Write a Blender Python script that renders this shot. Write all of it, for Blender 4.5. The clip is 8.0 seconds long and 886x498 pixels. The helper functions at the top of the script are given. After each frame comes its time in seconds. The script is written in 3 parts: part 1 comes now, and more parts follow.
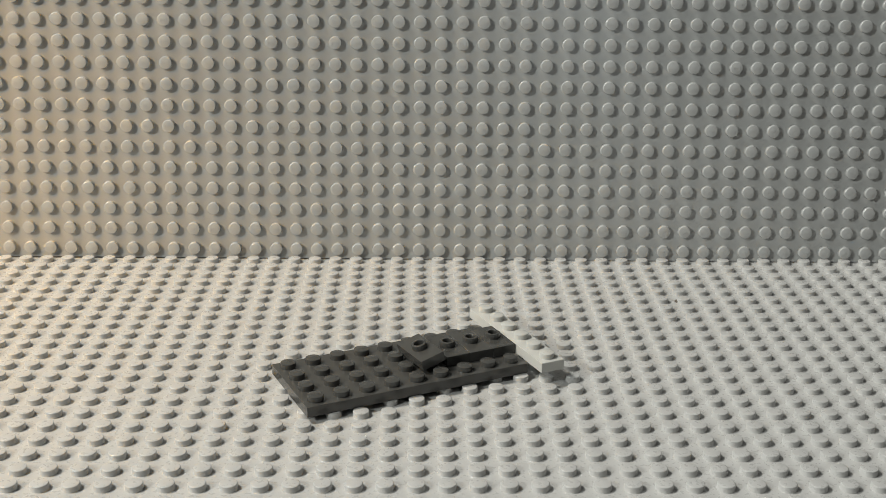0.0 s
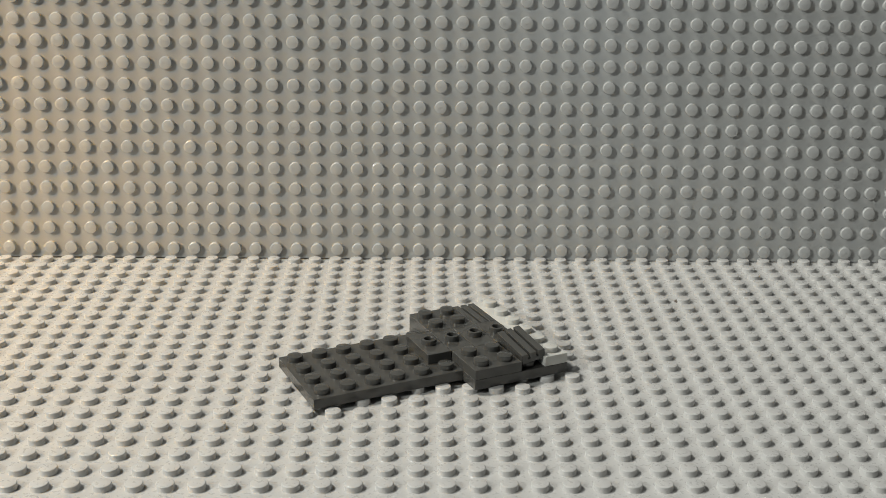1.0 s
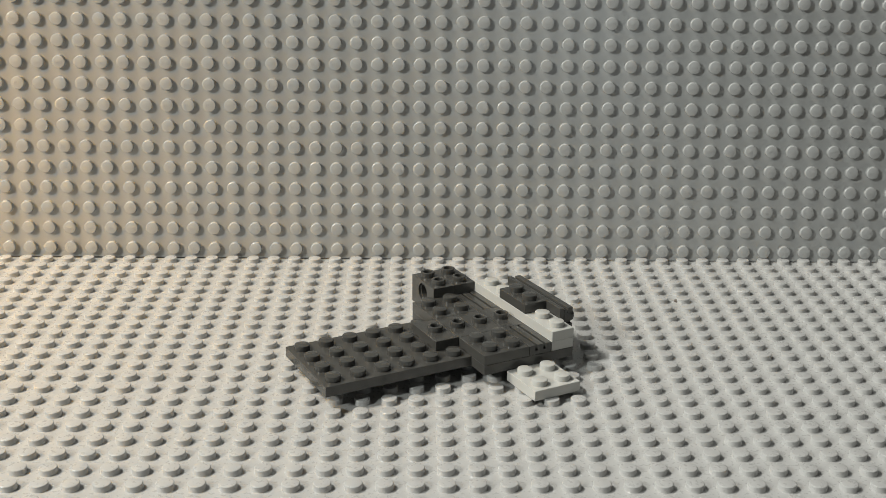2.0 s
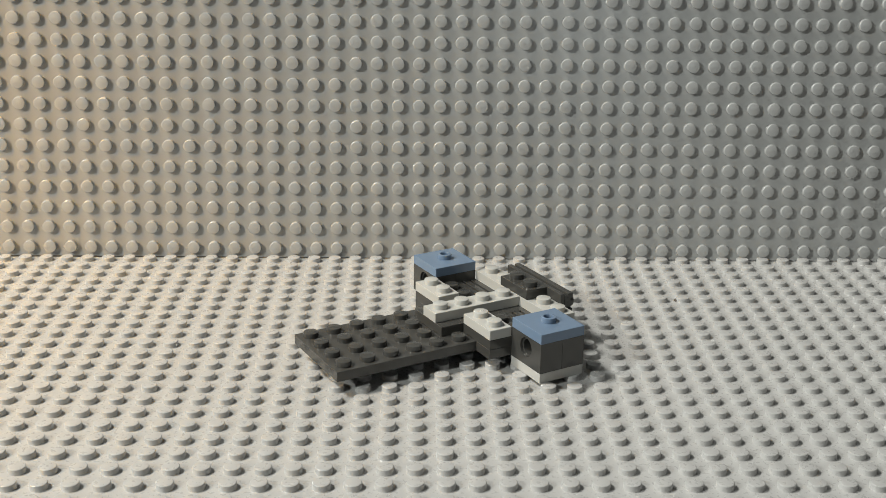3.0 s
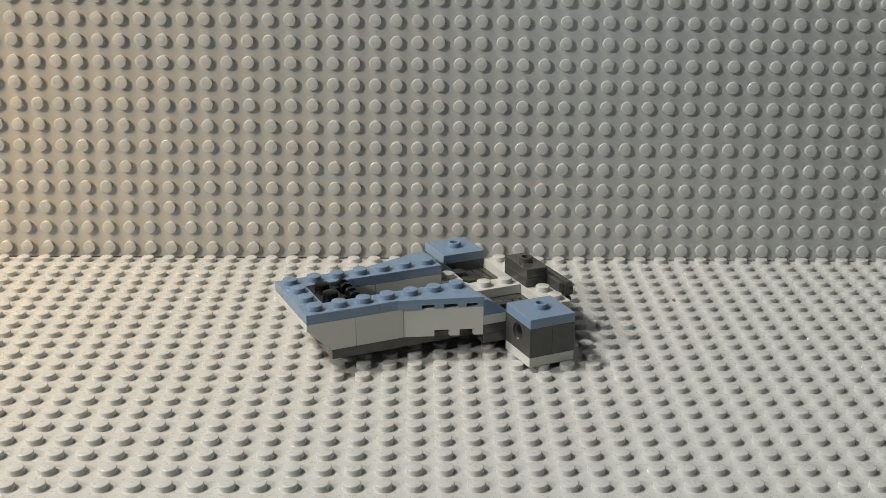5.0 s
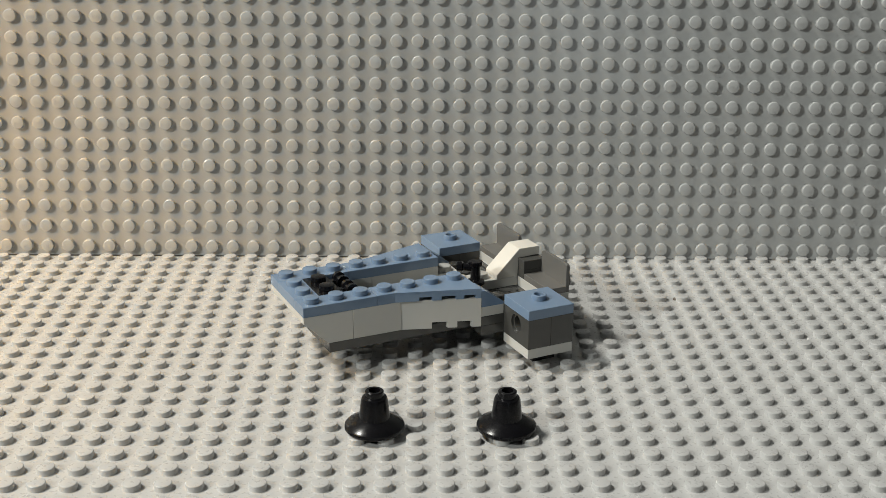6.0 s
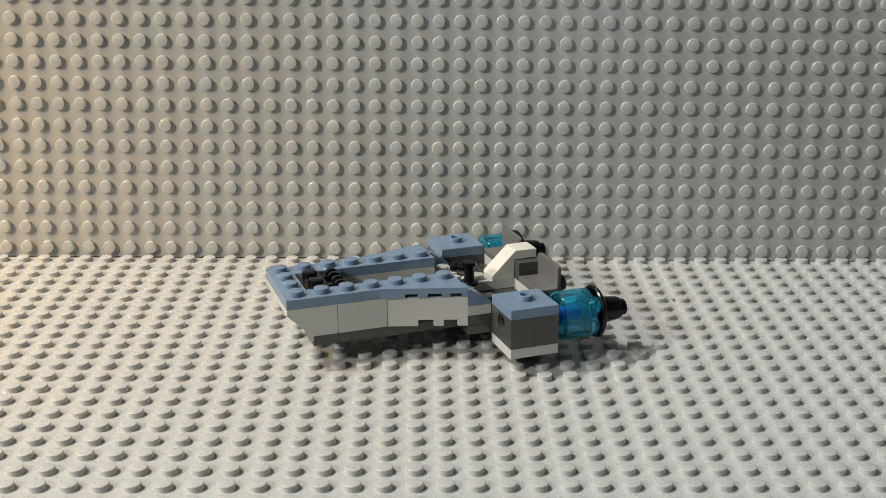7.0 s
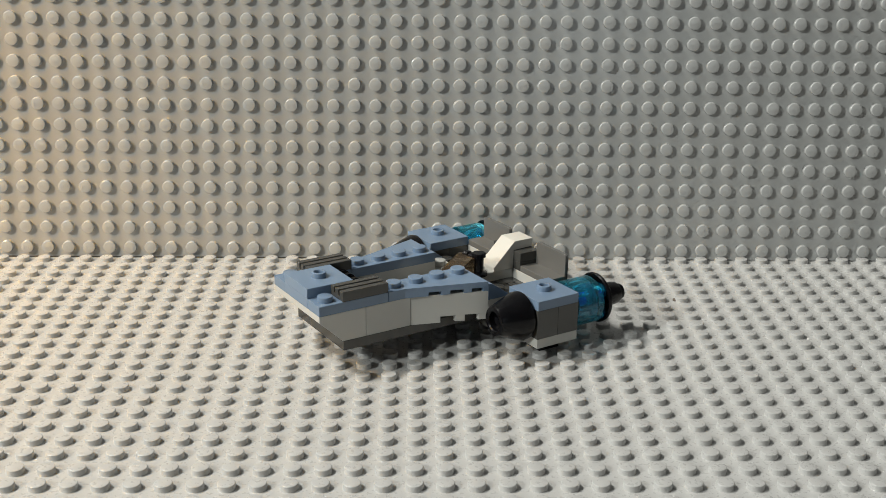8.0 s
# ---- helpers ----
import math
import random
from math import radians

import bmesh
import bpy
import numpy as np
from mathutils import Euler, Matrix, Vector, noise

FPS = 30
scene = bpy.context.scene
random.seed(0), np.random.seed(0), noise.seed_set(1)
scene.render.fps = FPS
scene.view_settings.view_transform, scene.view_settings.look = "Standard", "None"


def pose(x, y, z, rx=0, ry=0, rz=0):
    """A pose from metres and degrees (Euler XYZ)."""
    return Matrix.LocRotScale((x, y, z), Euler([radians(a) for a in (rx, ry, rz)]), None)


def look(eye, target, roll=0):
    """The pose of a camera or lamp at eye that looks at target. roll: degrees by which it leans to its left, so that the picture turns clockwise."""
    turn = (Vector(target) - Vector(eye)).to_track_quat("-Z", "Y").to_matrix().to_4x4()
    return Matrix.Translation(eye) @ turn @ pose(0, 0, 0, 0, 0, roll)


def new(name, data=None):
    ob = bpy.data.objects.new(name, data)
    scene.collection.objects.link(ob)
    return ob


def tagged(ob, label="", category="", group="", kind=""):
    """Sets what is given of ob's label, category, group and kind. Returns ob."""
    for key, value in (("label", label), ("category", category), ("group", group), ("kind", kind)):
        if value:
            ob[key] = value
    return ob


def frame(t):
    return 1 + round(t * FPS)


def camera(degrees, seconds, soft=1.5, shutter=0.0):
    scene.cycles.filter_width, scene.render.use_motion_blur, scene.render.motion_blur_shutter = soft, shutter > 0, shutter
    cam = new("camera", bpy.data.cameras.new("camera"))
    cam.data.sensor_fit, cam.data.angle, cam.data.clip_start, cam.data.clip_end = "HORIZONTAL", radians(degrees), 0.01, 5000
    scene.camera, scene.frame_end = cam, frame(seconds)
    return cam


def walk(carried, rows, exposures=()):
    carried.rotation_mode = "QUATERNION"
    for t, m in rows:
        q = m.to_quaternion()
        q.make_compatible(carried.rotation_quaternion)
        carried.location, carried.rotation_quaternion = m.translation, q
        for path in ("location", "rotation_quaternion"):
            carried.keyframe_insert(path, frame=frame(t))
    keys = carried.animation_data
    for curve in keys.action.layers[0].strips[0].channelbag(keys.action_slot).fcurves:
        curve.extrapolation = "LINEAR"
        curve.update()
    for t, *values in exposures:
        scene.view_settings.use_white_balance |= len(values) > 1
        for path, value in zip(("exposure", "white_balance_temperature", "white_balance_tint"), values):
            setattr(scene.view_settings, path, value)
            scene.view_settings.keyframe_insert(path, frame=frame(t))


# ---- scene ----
cam = camera(41.29, 8.0, soft=0.25)
walk(cam, [
    (0.0, pose(-0.00830, -0.43460, 0.15903, 70.462, -0.665, -1.037)),
    (1.5, pose(-0.00820, -0.43460, 0.15900, 70.465, -0.665, -1.030)),
    (3.0, pose(-0.00812, -0.43465, 0.15916, 70.403, -0.655, -1.053)),
    (3.5, pose(-0.00801, -0.43435, 0.15894, 70.394, -0.624, -1.026)),
    (4.0, pose(-0.00821, -0.43406, 0.15900, 70.391, -0.631, -1.135)),
    (4.5, pose(-0.00822, -0.43455, 0.15880, 70.470, -0.639, -1.151)),
    (6.0, pose(-0.00847, -0.43347, 0.15940, 70.267, -0.685, -1.162)),
    (6.5, pose(-0.00830, -0.43396, 0.15925, 70.359, -0.646, -1.161)),
    (7.0, pose(-0.00855, -0.43412, 0.15872, 70.440, -0.651, -1.199)),
    (7.5, pose(-0.00847, -0.43423, 0.15904, 70.402, -0.650, -1.189)),
    (8.0, pose(-0.00848, -0.43411, 0.15887, 70.413, -0.640, -1.181)),
], exposures=[(0.0, -0.19), (1.5, -0.18), (3.0, -0.12), (4.5, -0.12), (6.0, -0.09), (8.0, -0.06)])

# ---- light ----
world = bpy.data.worlds.new("room_air")
world.use_nodes = True
world.node_tree.nodes["Background"].inputs[0].default_value = (0.75, 0.88, 1.0, 1)
world.node_tree.nodes["Background"].inputs[1].default_value = 0.012
scene.world = world


def area_lamp(name, eye, target, power, size, colour, size_y=0.0, spread=180):
    data = bpy.data.lights.new(name, "AREA")
    data.energy, data.color, data.size, data.spread = power, colour, size, radians(spread)
    if size_y:
        data.shape, data.size_y = "RECTANGLE", size_y
    else:
        data.shape = "DISK"
    ob = new(name, data)
    ob.matrix_world = look(eye, target)
    return ob


area_lamp("ceiling_lamp_light", (-0.88, -0.085, 1.28), (0.02, -0.12, 0.0), 25.0, 0.24, (1.0, 0.985, 0.92))
area_lamp("desk_lamp_light", (-1.02, -0.80, 0.72), (0.04, -0.02, 0.06), 11.9, 0.14, (0.97, 1.0, 0.96))
area_lamp("side_lamp_light", (-0.46, -0.20, 0.38), (-0.32, -0.03, 0.02), 0.50, 0.12, (1.0, 0.50, 0.02), spread=74)
# added cool strip for frontal fill and stud glare; the wall behind has no opening
area_lamp("front_fill_light", (0.35, -2.55, 0.62), (0.0, -0.2, 0.0), 1.2, 0.22, (0.74, 0.89, 1.0), 1.5)

# ---- materials ----
STUD, PLATE = 0.008, 0.0032


def plastic(name, colour, rough=0.3, grain=0.04, wear=0.03, gloss=0.5):
    """Moulded plastic: a faint flow tone, a fine skin, and dull handling marks."""
    mat = bpy.data.materials.new(name)
    mat.use_nodes = True
    nt = mat.node_tree
    bsdf = nt.nodes["Principled BSDF"]
    geo = nt.nodes.new("ShaderNodeTexCoord")
    info = nt.nodes.new("ShaderNodeObjectInfo")

    def noise_node(scale, detail):
        n = nt.nodes.new("ShaderNodeTexNoise")
        n.inputs["Scale"].default_value, n.inputs["Detail"].default_value = scale, detail
        nt.links.new(geo.outputs["Object"], n.inputs["Vector"])
        return n

    def span(src, lo, hi):
        m = nt.nodes.new("ShaderNodeMapRange")
        m.inputs["To Min"].default_value, m.inputs["To Max"].default_value = lo, hi
        nt.links.new(src, m.inputs["Value"])
        return m.outputs["Result"]

    broad, fine = noise_node(60, 3), noise_node(900, 4)
    hue = nt.nodes.new("ShaderNodeHueSaturation")
    hue.inputs["Color"].default_value = (*colour, 1)
    add = nt.nodes.new("ShaderNodeMath")
    add.operation = "MULTIPLY"
    nt.links.new(span(broad.outputs["Fac"], 1 - wear, 1 + wear), add.inputs[0])
    nt.links.new(span(info.outputs["Random"], 1 - grain, 1 + grain), add.inputs[1])
    nt.links.new(add.outputs[0], hue.inputs["Value"])
    nt.links.new(hue.outputs["Color"], bsdf.inputs["Base Color"])
    nt.links.new(span(fine.outputs["Fac"], rough - 0.05, rough + 0.06), bsdf.inputs["Roughness"])
    bump = nt.nodes.new("ShaderNodeBump")
    bump.inputs["Strength"].default_value, bump.inputs["Distance"].default_value = 0.08, 0.00003
    nt.links.new(broad.outputs["Fac"], bump.inputs["Height"])
    nt.links.new(bump.outputs["Normal"], bsdf.inputs["Normal"])
    bsdf.inputs["IOR"].default_value = 1.53
    bsdf.inputs["Specular IOR Level"].default_value = gloss
    return mat


def clear_plastic(name, colour, rough=0.03, clear=0.9):
    mat = bpy.data.materials.new(name)
    mat.use_nodes = True
    nt = mat.node_tree
    bsdf = nt.nodes["Principled BSDF"]
    bsdf.inputs["Base Color"].default_value = (*colour, 1)
    bsdf.inputs["Transmission Weight"].default_value = clear
    bsdf.inputs["IOR"].default_value = 1.42
    n = nt.nodes.new("ShaderNodeTexNoise")
    n.inputs["Scale"].default_value = 350
    m = nt.nodes.new("ShaderNodeMapRange")
    m.inputs["To Min"].default_value, m.inputs["To Max"].default_value = rough, rough + 0.08
    nt.links.new(n.outputs["Fac"], m.inputs["Value"])
    nt.links.new(m.outputs["Result"], bsdf.inputs["Roughness"])
    return mat


def matte(name, colour, scale, spread, rough=0.8):
    mat = bpy.data.materials.new(name)
    mat.use_nodes = True
    nt = mat.node_tree
    bsdf = nt.nodes["Principled BSDF"]
    n = nt.nodes.new("ShaderNodeTexNoise")
    n.inputs["Scale"].default_value, n.inputs["Detail"].default_value = scale, 6
    ramp = nt.nodes.new("ShaderNodeValToRGB")
    ramp.color_ramp.elements[0].color = (*[c * (1 - spread) for c in colour], 1)
    ramp.color_ramp.elements[1].color = (*[min(1, c * (1 + spread)) for c in colour], 1)
    geo = nt.nodes.new("ShaderNodeTexCoord")
    nt.links.new(geo.outputs["Object"], n.inputs["Vector"])
    nt.links.new(n.outputs["Fac"], ramp.inputs["Fac"])
    nt.links.new(ramp.outputs["Color"], bsdf.inputs["Base Color"])
    bsdf.inputs["Roughness"].default_value = rough
    return mat


BASEBACK = plastic("mid_grey_baseplate", (0.425, 0.432, 0.425), 0.21, 0.0, 0.05, 0.75)
BASE = plastic("grey_baseplate", (0.43, 0.43, 0.42), 0.28, 0.0, 0.05, 0.6)
DARK = plastic("dark_grey_plastic", (0.052, 0.052, 0.049), 0.18)
LIGHT = plastic("light_grey_plastic", (0.47, 0.47, 0.445), 0.22)
WHITE = plastic("white_plastic", (0.58, 0.56, 0.505), 0.24)
BLUE = plastic("sand_blue_plastic", (0.145, 0.21, 0.305), 0.18)
BLACK = plastic("black_plastic", (0.004, 0.004, 0.005), 0.21, gloss=0.22)
MIDGREY = plastic("panel_grey_plastic", (0.125, 0.122, 0.115), 0.22)
PINBLUE = plastic("pin_blue_plastic", (0.0, 0.075, 0.62), 0.25)
CYAN = clear_plastic("clear_cyan_plastic", (0.12, 0.77, 1.0), 0.015, 0.95)
AMBER = clear_plastic("clear_brown_plastic", (0.27, 0.20, 0.13))
WALLPAINT = matte("wall_paint", (0.22, 0.22, 0.22), 9, 0.04)
BOARDS = matte("floor_wood", (0.25, 0.17, 0.10), 5, 0.25, 0.5)
TABLEWOOD = matte("table_wood", (0.20, 0.18, 0.16), 14, 0.2, 0.45)

# ---- mesh tools ----


def part(name, bm, material, parent=None, label="", smooth=None):
    mesh = bpy.data.meshes.new(name)
    bmesh.ops.recalc_face_normals(bm, faces=bm.faces)
    bm.to_mesh(mesh)
    bm.free()
    mesh.materials.append(material)
    if smooth:
        mesh.shade_smooth()
        mesh.set_sharp_from_angle(angle=radians(smooth))
    ob = new(name, mesh)
    ob.parent = parent
    return tagged(ob, label)


def add_box(bm, x0, y0, z0, x1, y1, z1, bevel=0.00010):
    v = [bm.verts.new(p) for p in ((x0, y0, z0), (x1, y0, z0), (x1, y1, z0), (x0, y1, z0), (x0, y0, z1), (x1, y0, z1), (x1, y1, z1), (x0, y1, z1))]
    f = [bm.faces.new([v[i] for i in q]) for q in ((3, 2, 1, 0), (4, 5, 6, 7), (0, 1, 5, 4), (1, 2, 6, 5), (2, 3, 7, 6), (3, 0, 4, 7))]
    if bevel:
        bmesh.ops.bevel(bm, geom=list({e for q in f for e in q.edges}), offset=bevel, segments=1, affect="EDGES")


def add_prism(bm, outline, axis, a, b, bevel=0.00010, keep=None):
    """A prism of an outline (two coordinates each) from a to b along axis 0, 1 or 2; keep picks edges to round by their middle."""
    def place(p, h):
        c = list(p)
        c.insert(axis, h)
        return c
    lo = [bm.verts.new(place(p, a)) for p in outline]
    hi = [bm.verts.new(place(p, b)) for p in outline]
    n = len(outline)
    f = [bm.faces.new(lo[::-1]), bm.faces.new(hi)] + [bm.faces.new((lo[i], lo[(i + 1) % n], hi[(i + 1) % n], hi[i])) for i in range(n)]
    if bevel:
        edges = [e for e in {e for q in f for e in q.edges} if keep is None or keep((e.verts[0].co + e.verts[1].co) / 2)]
        bmesh.ops.bevel(bm, geom=edges, offset=bevel, segments=1, affect="EDGES")


def add_lathe(bm, profile, centre=(0, 0, 0), axis="z", seg=28, close=False):
    """Turns a profile of (radius, height) round an axis; a radius of zero closes the end."""
    c = Vector(centre)

    def put(r, h, a):
        p = (r * math.cos(a), r * math.sin(a), h)
        if axis == "x":
            p = (h, p[0], p[1])
        elif axis == "y":
            p = (p[0], h, p[1])
        return c + Vector(p)
    rings = []
    for r, h in profile:
        if r <= 0:
            rings.append([bm.verts.new(put(0, h, 0))])
        else:
            rings.append([bm.verts.new(put(r, h, 2 * math.pi * i / seg)) for i in range(seg)])
    pairs = list(zip(rings, rings[1:])) + ([(rings[-1], rings[0])] if close else [])
    for p, q in pairs:
        for i in range(seg):
            j = (i + 1) % seg
            quad = [p[i % len(p)], p[j % len(p)], q[j % len(q)], q[i % len(q)]]
            quad = list(dict.fromkeys(quad))
            if len(quad) > 2:
                bm.faces.new(quad)


SR, SH = 0.0024, 0.0017


def add_stud(bm, x, y, z, hollow=False, axis="z"):
    e = 0.00028
    prof = [(SR, -0.0001), (SR, SH - e), (SR - 0.3 * e, SH - 0.3 * e), (SR - e, SH)]
    prof += [(0.00162, SH), (0.0015, SH - 0.0002), (0.0015, 0.0001), (0, 0.0001)] if hollow else [(0, SH)]
    add_lathe(bm, prof, (x, y, z), axis, 24)
    if not hollow and axis == "z":
        for k in range(4):
            o = -0.00105 + 0.0007 * k
            add_prism(bm, [(x + o - 0.00032, y - 0.0005), (x + o - 0.00010, y - 0.0005), (x + o + 0.00032, y + 0.0005), (x + o + 0.0001, y + 0.0005)], 2, z + SH - 0.00005, z + SH + 0.00003, 0)


GAP = 0.00005


def plate_mesh(nu, nv, h=PLATE, studs=None, hollow=False):
    bm = bmesh.new()
    add_box(bm, GAP, GAP, 0, nu * STUD - GAP, nv * STUD - GAP, h)
    if studs is None:
        studs = [(i + 0.5, j + 0.5) for i in range(nu) for j in range(nv)]
    for a, b in studs:
        add_stud(bm, a * STUD, b * STUD, h, hollow)
    return bm


def technic_mesh():
    """One stud long, two across, a round hole through it lengthwise."""
    bm = bmesh.new()
    h, w, n = 0.0096, 2 * STUD, 24
    y0, y1, z0, z1 = GAP, w - GAP, 0.0, h
    cy, cz = w / 2, 0.0058

    def face(x):
        rim, hole = [], []
        for i in range(n):
            a = 2 * math.pi * (i + 0.5) / n
            c, s = math.cos(a), math.sin(a)
            k = min(((y1 - cy) / abs(c)) if c else 9, ((z1 - cz) if s > 0 else (cz - z0)) / abs(s) if s else 9)
            rim.append((x, cy + k * c, cz + k * s))
            hole.append((x, cy + 0.0031 * c, cz + 0.0031 * s))
        for y in (y0, y1):
            for z in (z0, z1):
                i = min(range(n), key=lambda q: (rim[q][1] - y) ** 2 + (rim[q][2] - z) ** 2)
                rim[i] = (x, y, z)
        return rim, hole
    r0, h0 = face(GAP)
    r1, h1 = face(STUD - GAP)
    R0, H0, R1, H1 = ([bm.verts.new(p) for p in q] for q in (r0, h0, r1, h1))
    s0 = [bm.verts.new((p[0] + 0.0008, p[1], p[2])) for p in h0]
    s1 = [bm.verts.new((p[0] - 0.0008, p[1], p[2])) for p in h1]
    inner = [(cy + (p[1] - cy) * 0.79, cz + (p[2] - cz) * 0.79) for p in h0]
    t0 = [bm.verts.new((GAP + 0.0008, *p)) for p in inner]
    t1 = [bm.verts.new((STUD - GAP - 0.0008, *p)) for p in inner]
    for a, b in ((R0, H0), (H0, s0), (s0, t0), (t0, t1), (t1, s1), (s1, H1), (H1, R1), (R1, R0)):
        for i in range(n):
            bm.faces.new((a[i], a[(i + 1) % n], b[(i + 1) % n], b[i]))
    for j in (0.5, 1.5):
        add_stud(bm, 0.5 * STUD, j * STUD, h, True)
    return bm


def grille_mesh():
    """A tile one by two with two open slots along its length."""
    bm = bmesh.new()
    L = 2 * STUD
    add_box(bm, GAP, GAP, 0, STUD - GAP, L - GAP, 0.0014)
    for k in range(3):
        x = GAP + k * 0.0029
        add_box(bm, x, GAP, 0.0012, x + 0.0021, L - GAP, PLATE, 0.0001)
    return bm


def bracket_mesh():
    bm = bmesh.new()
    add_box(bm, GAP, STUD + GAP, 0, STUD + 0.0002, 3 * STUD - GAP, PLATE)
    for j in (1.5, 2.5):
        add_stud(bm, 0.5 * STUD, j * STUD, PLATE)
    add_box(bm, STUD, GAP, PLATE - 0.008, STUD + 0.0016, 4 * STUD - GAP, PLATE)
    return bm


def hung_plate_mesh():
    """A one by four plate on its edge, its studs pointing backwards."""
    bm = bmesh.new()
    end = 4 * STUD - GAP
    add_box(bm, 0, GAP, -0.0048, 0.0012, end, PLATE - 0.0007)
    add_box(bm, 0.0012, GAP, 0.0012, PLATE, end, PLATE - 0.0001)
    add_box(bm, 0.0012, GAP + 0.0011, -0.0024, PLATE, end - 0.0011, 0.0012, 0)
    add_box(bm, 0.0012, GAP, -0.0048, PLATE, end, -0.0024)
    for j in range(4):
        add_stud(bm, PLATE, (j + 0.5) * STUD, -0.0008, False, "x")
    return bm


def wedge_outline(sign, length, front):
    """The plan of a wedge: straight inside, splayed outside. sign -1 splays to lower y."""
    side = [(GAP, GAP), (front, GAP), (length - GAP, -STUD + GAP), (length - GAP, STUD - GAP), (GAP, STUD - GAP)]
    return side if sign < 0 else [(a, STUD - b) for a, b in side]


def wedge_mesh(sign, studs, height, front, cuts, cut_h):
    """A wedge brick or plate whose splayed foot is notched between its teeth."""
    bm = bmesh.new()
    length = studs * STUD
    plan = wedge_outline(sign, length, front)
    add_prism(bm, plan, 2, cut_h, height, keep=lambda c: c.z > height - 0.0001)

    def edge(u):
        d = 0.0 if u <= front else -(u - front) / (length - front) * (STUD - GAP)
        return d + GAP if sign < 0 else STUD - d - GAP

    depth = 0.0014 if sign < 0 else -0.0014
    start = GAP
    for a, b in list(cuts) + [(length - GAP, 0)]:
        us = [start] + ([front] if start < front < a else []) + [a]
        rim = [(u, edge(u)) for u in us]
        add_prism(bm, rim + [(u, y + depth) for u, y in rim[::-1]], 2, 0, cut_h, 0)
        start = b
    lo, hi = (0.0016, STUD - GAP) if sign < 0 else (GAP, STUD - 0.0016)
    add_box(bm, GAP, lo, 0, length - GAP, hi, cut_h, 0)
    for i in range(studs):
        add_stud(bm, (i + 0.5) * STUD, 0.5 * STUD, height)
    return bm


def nose_slope_mesh():
    """Inverted slope two by two: it overhangs forwards under an open-topped front row."""
    bm = bmesh.new()
    h, L = 0.0096, 2 * STUD
    floor_z = h - 0.0018
    wall, back = 0.0011, L - GAP
    foot = [(STUD, 0), (back, 0), (back, h)]
    add_prism(bm, foot + [(STUD, h), (STUD, floor_z), (GAP, floor_z - 0.0002)], 1, wall, L - wall, 0)
    for y0, y1, y in ((GAP, wall, GAP), (L - wall, L - GAP, L - GAP)):
        add_prism(bm, foot + [(GAP, h), (GAP, floor_z - 0.0002)], 1, y0, y1, keep=lambda c, y=y: abs(c.y - y) < 0.0001)
    add_box(bm, GAP, wall, floor_z - 0.0002, wall, L - wall, h, 0)
    for j in (0.5, 1.5):
        add_lathe(bm, [(SR, floor_z - 0.0001), (SR, h + SH - 0.0002), (SR - 0.0002, h + SH), (0.0016, h + SH), (0.0015, h), (0, h)], (0.5 * STUD, j * STUD, 0), "z", 24)
        add_stud(bm, 1.5 * STUD, j * STUD, h)
    return bm


def cheese_mesh():
    """A low slope one stud square, high at the front and falling backwards."""
    bm = bmesh.new()
    add_prism(bm, [(GAP, 0), (STUD - GAP, 0), (STUD - GAP, 0.0008), (0.0014, 0.0054), (GAP, 0.0054)], 1, GAP, STUD - GAP)
    return bm


def seat_mesh():
    """A slope with a cut-away back: it rises backwards and ends in an overhanging ledge."""
    bm = bmesh.new()
    L = 2 * STUD
    add_prism(bm, [(GAP, 0), (STUD - GAP, 0), (STUD - GAP, 0.0066), (L - GAP, 0.0066), (L - GAP, 0.0096), (STUD + 0.0004, 0.0096), (GAP, 0.0014)], 1, GAP, STUD - GAP)
    return bm


def panel_mesh():
    """A low wall panel one by two: a thin floor and a thin back with a rounded corner."""
    bm = bmesh.new()
    W = 2 * STUD
    add_box(bm, GAP, GAP, 0, STUD - GAP, W - GAP, 0.0021)
    arc = [(W - GAP - 0.001 + 0.001 * math.sin(a), 0.0086 + 0.001 * math.cos(a)) for a in [i * math.pi / 12 for i in range(7)]]
    arc0 = [(GAP + 0.001 - 0.001 * math.cos(a), 0.0086 + 0.001 * math.sin(a)) for a in [i * math.pi / 12 for i in range(7)]]
    add_prism(bm, [(W - GAP, 0.0), (GAP, 0.0)] + arc0 + arc, 0, STUD - 0.0013, STUD - GAP, 0.0001)
    return bm


def clip_mesh(y):
    """A bar clip that reaches backwards from the edge of a plate."""
    bm = bmesh.new()
    add_box(bm, STUD - 0.0004, y - 0.0011, 0.0006, STUD + 0.0028, y + 0.0011, 0.0028)
    add_lathe(bm, [(0, -0.0026), (0.0021, -0.0026), (0.0021, -0.0012), (0.0013, -0.0008), (0.0013, 0.0008), (0.0021, 0.0012), (0.0021, 0.0026), (0, 0.0026)], (STUD + 0.0036, y, 0.0024), "y", 16)
    return bm


def lever_mesh():
    """The upright post of a control lever, with its foot and cap."""
    bm = bmesh.new()
    add_lathe(bm, [(0.003, 0), (0.003, 0.0010), (0.0017, 0.0015), (0.0017, 0.0062), (0.0024, 0.0065), (0.0024, 0.0077), (0.0021, 0.0079), (0, 0.0079)], (0, 0, 0), "z", 20)
    return bm


def lever_arm_mesh():
    bm = bmesh.new()
    add_lathe(bm, [(0, -0.001), (0.0013, -0.001), (0.0013, 0.0040), (0.0018, 0.0043), (0.0018, 0.0060), (0.0015, 0.0062), (0, 0.0062)], (0, 0, 0.0056), "y", 18)
    return bm


